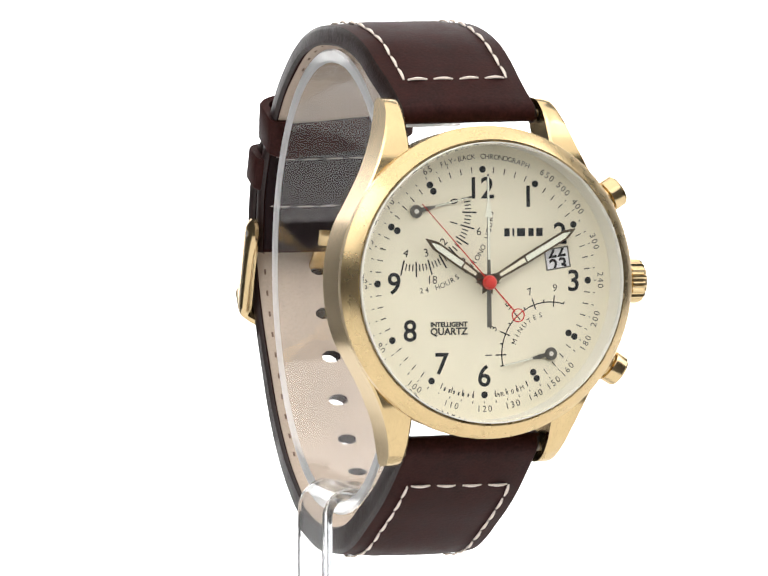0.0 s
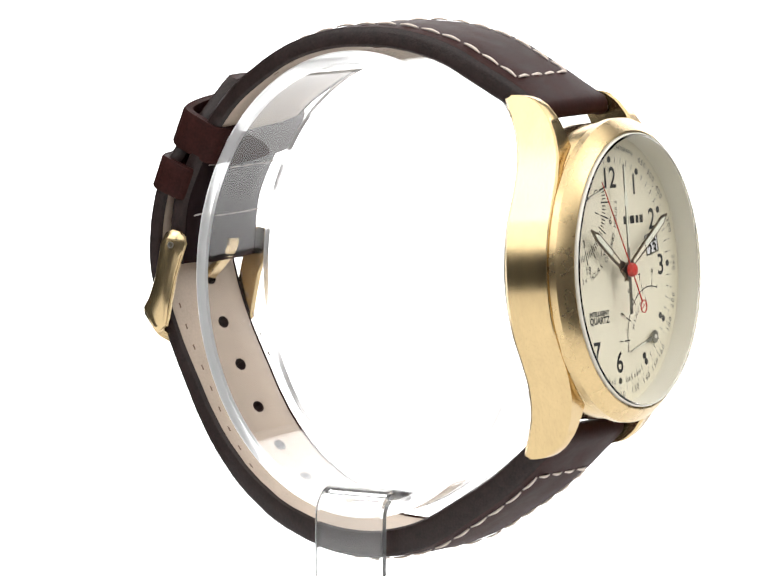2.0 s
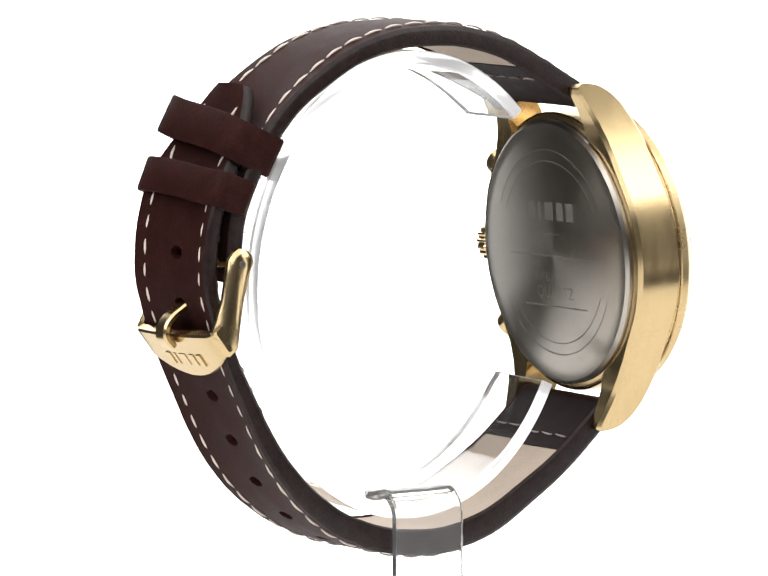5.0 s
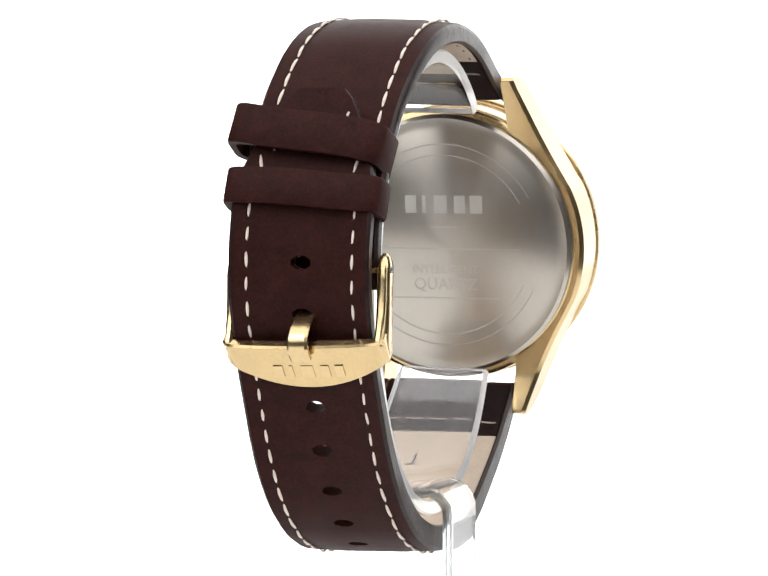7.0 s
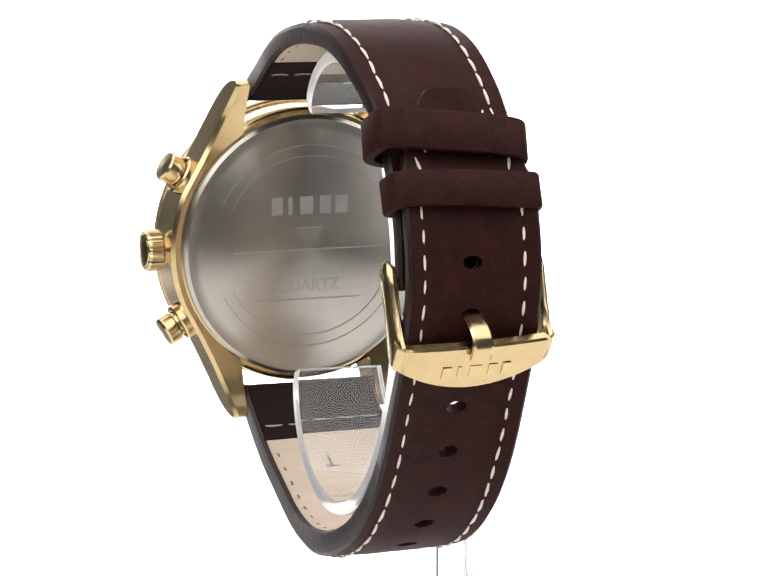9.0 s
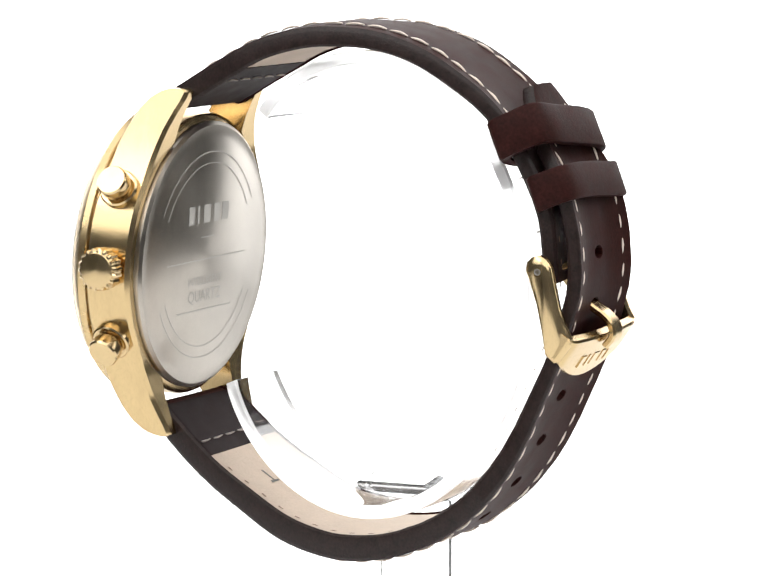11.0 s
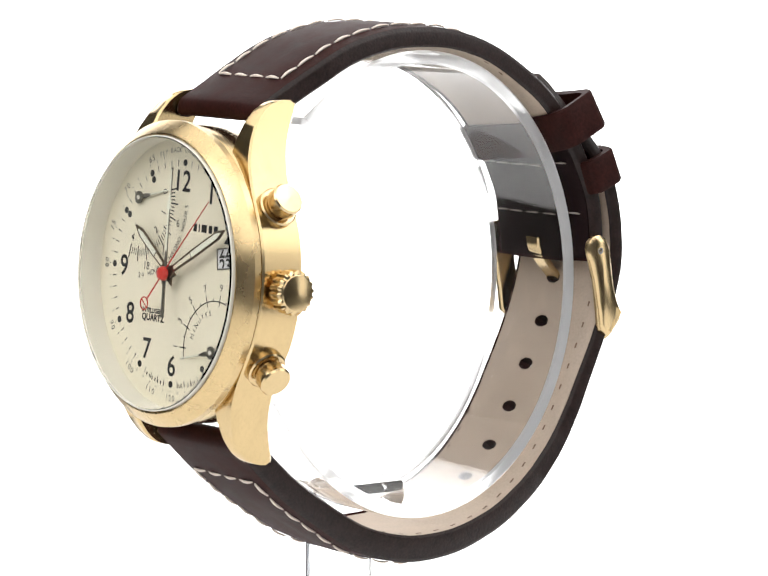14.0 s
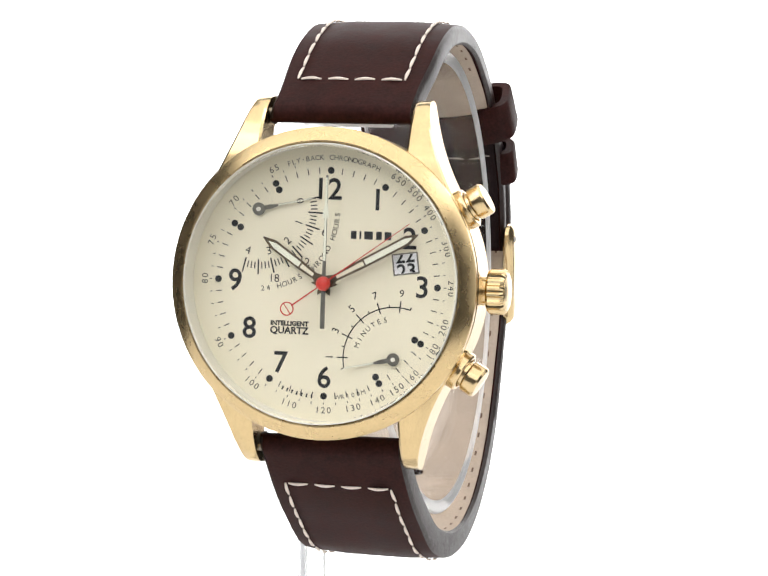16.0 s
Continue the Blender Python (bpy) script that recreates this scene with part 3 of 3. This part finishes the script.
def strap(watch):
    stitch = stitch_mesh(2.75).make("stitch", thread)
    inner_stitch = stitch_mesh(2.6).make("inner_stitch", thread_dim)
    rnd = random.Random(4)

    def sew(band, path, s, u, h, turn=0.0):
        part("stitch", stitch, band, path.matrix(s, u, h, turn + rnd.uniform(-0.07, 0.07)))

    def top(th):
        return th / 2

    def bottom(th):
        return -th / 2

    def padding(s):
        """The strap swells between its seams near the lugs and flattens towards its end."""
        return 0.25 + 0.4 * smooth_step(0, 8, s) * (1 - smooth_step(22, 48, s))

    def swell(s):
        """Half the width: held by the lugs, a little wider over the wrist's top."""
        return HALF + 0.4 * smooth_step(5, 14, s) * (1 - smooth_step(40, 58, s))

    def two_tone(shape, name):
        me = shape.make(name, leather)
        me.materials.append(leather_side)
        for i in shape.side:
            me.polygons[i].material_index = 1
        return me
    # buckle side
    upper = part("buckle_strap", two_tone(strap_layer(UPPER, -0.0, UPPER.length, HALF, top, bottom, (), swell, padding, 0.6, 1.6, DIP), "buckle_strap"), watch, None,
                 "dark brown leather strap with cream stitching")
    ll = strap_layer(UPPER, 13.5, UPPER.length - 21.05, 9.0, lambda th: DIP - th / 2 + 0.02, lambda th: DIP - th / 2 - 0.14, (), None, 0, 0.05)
    part("lining", ll.make("lining", lining), upper, None, "cream leather lining")
    fl = strap_layer(UPPER, UPPER.length - 21.0, UPPER.length - 0.5, 9.05, lambda th: DIP - th / 2 + 0.02, lambda th: DIP - th / 2 - 0.3, (), None, 0, 0.1)
    part("turned_flap", fl.make("turned_flap", leather_edge), upper, None, "black-brown leather turned under the buckle bar")
    fl = strap_layer(UPPER, 1.5, 13.45, 9.05, lambda th: DIP - th / 2 + 0.02, lambda th: DIP - th / 2 - 0.25, (), None, 0, 0.1)
    part("turned_flap", fl.make("turned_flap", leather_edge), upper, None, "black-brown leather turned under the lug bar")
    # tip side with holes
    hole_s = [LOWER_S + 0.25 + 6.75 * k for k in range(-4, 4)]
    end = LOWER.length

    def taper(s):
        k = (s - (end - 15)) / 15
        return HALF if k < 0 else HALF * (1 - 0.62 * max(0, k) ** 1.6) * (1 if k < 0.95 else 0.9)
    lower = part("hole_strap", two_tone(strap_layer(LOWER, 0.0, end, HALF, top, bottom, hole_s, taper, padding, 0.5, 1.6, DIP), "hole_strap"), watch, None,
                 "dark brown leather strap with punched holes and cream stitching")
    ll = strap_layer(LOWER, 11.05, end - 16, 9.0, lambda th: DIP - th / 2 + 0.02, lambda th: DIP - th / 2 - 0.14, [h for h in hole_s if 12 < h < end - 18], None, 0, 0.05)
    part("lining", ll.make("lining", lining), lower, None, "cream leather lining with punched holes")
    fl = strap_layer(LOWER, 1.5, 11.0, 9.05, lambda th: DIP - th / 2 + 0.02, lambda th: DIP - th / 2 - 0.25, (), None, 0, 0.1)
    part("turned_flap", fl.make("turned_flap", leather_edge), lower, None, "black-brown leather turned under the lug bar")

    pitch = 3.15
    for band, path, a, b in ((upper, UPPER, 6.9, 59.5), (lower, LOWER, 7.6, end - 2.5)):
        s = a + pitch / 2
        while s < b:
            th = path.at(s)[3]
            u = 7.35
            lean = 0
            if path is LOWER and s > end - 15:
                u = taper(s) - 2.4
                lean = 0.2
            for q in (-1, 1):
                sew(band, path, s, q * u, th / 2 + 0.8 * padding(s) + 0.04, -q * lean * path.side)
            s += pitch
        for i in range(4):
            sew(band, path, a, -7.35 + 3.675 * (i + 0.5), path.at(a)[3] / 2 + padding(a) + 0.03, math.pi / 2)
        for s in ((8.6,) if path is LOWER else (10.0, UPPER.length - 14.9, UPPER.length - 6.9)):
            for i in range(5):
                part("stitch", inner_stitch, band, path.matrix(s, -7.2 + 3.6 * i, DIP - path.at(s)[3] / 2 - 0.36, math.pi / 2 + rnd.uniform(-0.05, 0.05)) @ Matrix.Diagonal((0.6, 1, 1, 1)))
        marks = Shape()
        s = 14.5
        while s < (48 if path is UPPER else end - 20):
            th = path.at(s)[3]
            for q in (-8.2, 8.2):
                marks.box(q - 0.14, q + 0.14, -0.02, 0.02, -0.38, 0.38, 0, Matrix.Translation(path.matrix(s, 0, DIP - th / 2 - 0.15).translation / MM) @ path.matrix(s, 0, 0).to_3x3().to_4x4())
            s += pitch
        part("seam_marks", marks.make("seam_marks", seam_brown, False), band)
    # stamped bars on the lining
    stamp = Shape()
    for x, w, s in ((-1.5, 0.35, 17.5), (-1.5, 2.2, 18.8), (1.6, 0.3, 17.5), (3.2, 0.3, 17.5)):
        m = LOWER.matrix(s, 0, DIP - LOWER.at(s)[3] / 2 - 0.15)
        m = Matrix.Translation(m.translation / MM) @ m.to_3x3().to_4x4()
        stamp.box(-x - w / 2, -x + w / 2, -0.02, 0.02, -1.2 if w < 1 else -0.18, 1.2 if w < 1 else 0.18, 0, m)
    part("stamp", stamp.make("stamp", grey_ink, False), lower)

    # keepers: loops of leather round both ends, narrower and rounder outside than against the skin
    for yz, way, deep, long, wide, roll, shift in (((29.6, 11.1), (-0.36, 0.93), 7.1, 4.9, 22.5, -1.5, 0.3), ((25.5, 17.8), (-0.42, 0.91), 9.3, 5.6, 22.6, -6.0, 0.95)):
        k = Shape()
        w, d, t = wide / 2, deep / 2, 1.25
        n = 48

        def loop(cut):
            ring = []
            for i in range(n):
                a = 2 * math.pi * i / n
                c, s_ = math.cos(a), math.sin(a)
                e = 0.38 if s_ < 0 else 0.46
                y = (d - cut) * math.copysign(abs(s_) ** e, s_)
                sag = 0.55 * max(0, y / d) * (1 - c * c)
                ring.append(((w - cut) * math.copysign(abs(c) ** e, c) * (1 - 0.024 * (1 + y / d)), y - sag))
            return ring
        outer, mid, inner = loop(0), loop(0.18), loop(t)
        v = []
        for ring, z in ((mid, -long / 2), (outer, -long / 2 + 0.3), (outer, long / 2 - 0.3), (mid, long / 2), (inner, long / 2 - 0.05), (inner, -long / 2 + 0.05)):
            v += [(x, y, z + 0.12 * math.sin(0.35 * x + deep)) for x, y in ring]
        f = [[r * n + i, r * n + (i + 1) % n, ((r + 1) % 6) * n + (i + 1) % n, ((r + 1) % 6) * n + i] for r in range(6) for i in range(n)]
        k.add(v, f)
        d3 = Vector((0, way[0], way[1])).normalized()
        n3 = Vector((0, d3.z, -d3.y))
        x3 = n3.cross(d3)
        m = Matrix(((x3.x, n3.x, d3.x, shift * MM), (x3.y, n3.y, d3.y, yz[0] * MM), (x3.z, n3.z, d3.z, yz[1] * MM), (0, 0, 0, 1)))
        part("strap_keeper", k.make("strap_keeper", leather), watch, m @ pose(0, 0, 0, 0, roll, 2.6), "loose brown leather loop round the strap")


LOWER_S = next(s for s, p in zip(LOWER.s, LOWER.p) if p.y > 20 and p.z > -17.6)


def buckle(watch):
    root = new("buckle")
    root.parent = watch
    root.matrix_basis = mm(0, 28.5, 0.8) @ pose(0, 0, 0, 0, 2.6, 0) @ mm(0, -28.4, -2.1)
    tagged(root, "gold-tone pin buckle")
    # side arms: a rounded bar from the pin down to the plate
    for q in (-1, 1):
        prof = [(26.4, 2.2), (26.6, 3.2), (27.4, 4.0), (28.5, 4.2), (29.6, 3.7), (30.3, 2.6), (30.6, 1.0), (31.4, -3.0), (32.3, -5.6), (33.1, -7.0), (32.9, -8.0), (31.2, -10.2), (30.4, -10.4),
                (29.2, -9.5), (28.6, -6.0), (27.9, -2.5), (27.0, 0.4)]
        n = len(prof)
        s = Shape()
        v = []
        for x, k in ((10.0, 0.86), (10.35, 1.0), (10.85, 0.98), (11.2, 0.84), (11.42, 0.55)):
            for y, z in prof:
                v.append((q * x, 29.6 + (y - 29.6) * k, -4 + (z + 4) * (1 - (1 - k) * 0.35)))
        f = [[r * n + i, r * n + (i + 1) % n, (r + 1) * n + (i + 1) % n, (r + 1) * n + i] for r in range(4) for i in range(n)]
        f += [list(range(n)), list(range(4 * n, 5 * n))]
        part("arm", s.add(v, f).make("arm", gold_bright), root)
        dot = Shape().lathe([(0.001, 0.02), (0.3, 0.02), (0.36, 0.12), (0.46, 0.12), (0.5, -0.3), (0.001, -0.3)], 20)
        part("pin_end", dot.make("pin_end", steel_dark), root, mm(q * 11.4, 28.4, 2.0) @ pose(0, 0, 0, 0, 0, 90 * q))
    # front plate: deeper in the middle
    s = Shape()
    v = []
    N = 25
    for i in range(N):
        u = -1 + 2 * i / (N - 1)
        bow = 1 - u * u
        d = (Vector((30.0, -11.8)) - Vector((33.3, -7.2))).normalized()
        nrm = Vector((-d.y, d.x))
        nrm = nrm if nrm.x > 0 else -nrm
        a = Vector((33.2, -7.2)) + nrm * (0.35 + 0.5 * bow - 0.9 * max(0, (abs(u) - 0.86) / 0.14) ** 2)
        b = a + d * (3.5 + 3.8 * bow)
        t = 1.3
        x = 11.4 * u
        for p in (a + d * 0.25, a - nrm * 0.3, a - nrm * t, b - nrm * t, b - nrm * 0.25, b - d * 0.25):
            v.append((x, p.x, p.y))
    f = [[i * 6 + k, i * 6 + (k + 1) % 6, (i + 1) * 6 + (k + 1) % 6, (i + 1) * 6 + k] for i in range(N - 1) for k in range(6)]
    f += [list(range(6)), list(range((N - 1) * 6, N * 6))]
    plate = part("front_plate", s.add(v, f).make("front_plate", gold_brushed), root, None, "curved gold-tone plate with raised mark")
    e = Shape()
    a = Vector((33.2, -7.2)) + nrm * 0.82
    for x, w in ((-4.6, 1.2), (-2.6, 1.2), (-0.1, 1.7), (2.2, 0.5), (4.0, 1.3)):
        c = a + d * 4.2
        k = nrm * 0.12
        pts = []
        for off in (Vector((0, 0)) - nrm * 0.3, k):
            for sx, sd in ((-1, -1), (1, -1), (1, 1), (-1, 1)):
                p = c + d * 0.95 * sd + off
                pts.append((x + sx * w / 2, p.x, p.y))
        e.add(pts, [[4, 5, 6, 7], [0, 1, 5, 4], [1, 2, 6, 5], [2, 3, 7, 6], [3, 0, 4, 7]])
    part("raised_mark", e.make("raised_mark", gold_bright, False), plate, None, "maker's mark as plain raised bars")
    bar = Shape().lathe([(0.01, -10.6), (0.5, -10.6), (0.5, 10.6), (0.01, 10.6)], 20)
    part("bar", bar.make("bar", gold_bright), root, mm(0, 29.3, 2.0) @ pose(0, 0, 0, 0, 0, 90))
    # tongue: from the bar through a hole and over the plate
    line = [(26.5, 3.0), (26.7, 1.6), (27.6, 0.2), (28.8, -1.3), (30.4, -3.0), (32.0, -4.2), (33.5, -5.2), (34.6, -6.5), (34.7, -8.0), (33.6, -9.3)]
    path = Path(line, [0.9] * len(line), 1)
    tn = Shape()
    v = []
    M = 26
    for i in range(M):
        p, dd, nn, th = path.at(path.length * i / (M - 1))
        for u, h in ((-1.45, -0.3), (-1.2, -0.5), (1.2, -0.5), (1.45, -0.3), (1.45, 0.25), (1.1, 0.5), (-1.1, 0.5), (-1.45, 0.25)):
            c = p + nn * h
            v.append((u, c.y, c.z))
    f = [[i * 8 + k, i * 8 + (k + 1) % 8, (i + 1) * 8 + (k + 1) % 8, (i + 1) * 8 + k] for i in range(M - 1) for k in range(8)]
    f += [list(range(8)), list(range((M - 1) * 8, M * 8))]
    part("tongue", tn.add(v, f).make("tongue", gold_bright), root)


# ---- the clear stand ----
def display_stand():
    root = tagged(new("display_stand"), "clear acrylic cuff stand holding the watch upright", "watch stand")
    z0 = FLOOR_Z / MM
    # everything in millimetres over the turning axis; the root stands on the table
    up = mm(0, 0, -z0)
    s = Shape()
    cyc, czc, ry, rz = 0.3, -3.3, 26.0, 32.3
    a0, a1 = 133, -152          # degrees from +y, over the top and round the back
    N = 96
    v = []
    for i in range(N):
        k = i / (N - 1)
        a = radians(a0 + (a1 - a0) * k)
        c, q = math.cos(a), math.sin(a)
        n = Vector((c / ry, q / rz)).normalized()
        o = Vector((cyc + ry * c, czc + rz * q))
        i_ = o - n * 1.9
        far = 5.0 + 4.2 * math.sin(math.pi * k) ** 0.6
        for x, p in ((-7.8, o - n * 0.3), (-7.5, o), (far - 0.3, o), (far, o - n * 0.3), (far, i_ + n * 0.3), (far - 0.3, i_), (-7.5, i_), (-7.8, i_ + n * 0.3)):
            v.append((x, p.x, p.y))
    f = [[i * 8 + k, i * 8 + (k + 1) % 8, (i + 1) * 8 + (k + 1) % 8, (i + 1) * 8 + k] for i in range(N - 1) for k in range(8)]
    f += [list(range(8)), list(range((N - 1) * 8, N * 8))]
    me = s.add(v, f).make("cuff", cuff_clear)
    me.materials.append(acrylic_edge)
    for i, poly in enumerate(me.polygons):
        if i >= (N - 1) * 8 or i % 8 not in (1, 5):
            poly.material_index = 1
    cuff = part("cuff", me, root, up, "clear acrylic C-shaped band with a frosted edge inside the strap")
    # upright, bent inwards over the strap's edge
    line = [(-10.65, z0 + 3), (-10.65, -60), (-10.65, -36.5)] + [(-7.25 - 3.4 * math.cos(t), -35.3 + 3.4 * math.sin(t)) for t in (0.2, 0.5, 0.8, 1.1, 1.4)] + [(-6.5, -32.1), (-4.5, -32.5), (-2.6, -32.7)]
    st = Shape()
    v = []
    for i, p in enumerate(line):
        p = Vector(p)
        d = (Vector(line[min(i + 1, len(line) - 1)]) - Vector(line[max(i - 1, 0)])).normalized()
        n = Vector((-d.y, d.x))
        for h, y in ((0.75, -5.5), (0.75, 4.6), (0.5, 4.9), (-0.5, 4.9), (-0.75, 4.6), (-0.75, -5.5), (-0.5, -5.8), (0.5, -5.8)):
            q = p + n * h
            v.append((q.x, y, q.y))
    f = [[i * 8 + k, i * 8 + (k + 1) % 8, (i + 1) * 8 + (k + 1) % 8, (i + 1) * 8 + k] for i in range(len(line) - 1) for k in range(8)]
    f += [list(range(8)), list(range((len(line) - 1) * 8, len(line) * 8))]
    sm = st.add(v, f).make("stem", acrylic)
    sm.materials.append(acrylic_darkened)
    # The two narrow edges get the tint that imitates dark inner reflections.
    for i, poly in enumerate(sm.polygons):
        if i < (len(line) - 1) * 8 and i % 8 in (2, 6):
            poly.material_index = 1
    stem = part("stem", sm, root, up, "clear flat acrylic upright bent over at its top")
    bs = Shape().box(-30, 30, -26, 26, z0, z0 + 2.98, 0.6)
    base = part("base", bs.make("base", acrylic), root, up, "clear flat acrylic foot")
    for ob in (cuff, stem, base):
        ob.visible_shadow = False
    return root


studio()
watch = tagged(new("wristwatch"), "gold-tone chronograph wristwatch with cream dial and brown leather strap", "wristwatch")
watch_head(watch)
strap(watch)
buckle(watch)
stand = display_stand()
second_hand = next(o for o in watch.children if o.name == "second_hand")


def motions():
    rows_watch, rows_stand, rows_second = [], [], []
    for i in range(161):
        t = i / 10
        a = sum(c * t ** (5 - k) for k, c in enumerate(TURN))
        m = pose(0, 0, 0, 0, 0, a)
        rows_watch.append((t, m @ pose(0.0007, 0, 0)))
        rows_stand.append((t, pose(0, 0, FLOOR_Z, 0, 0, a)))
    for i in range(17):
        m = SECOND_AXIS @ pose(0, 0, 0, 0, 318 + 6 * i, 0)
        rows_second += [(max(0.0, i - 0.5), m), (min(16.0, i + 0.4), m)]
    walk(watch, rows_watch)
    walk(stand, rows_stand)
    walk(second_hand, rows_second)


motions()
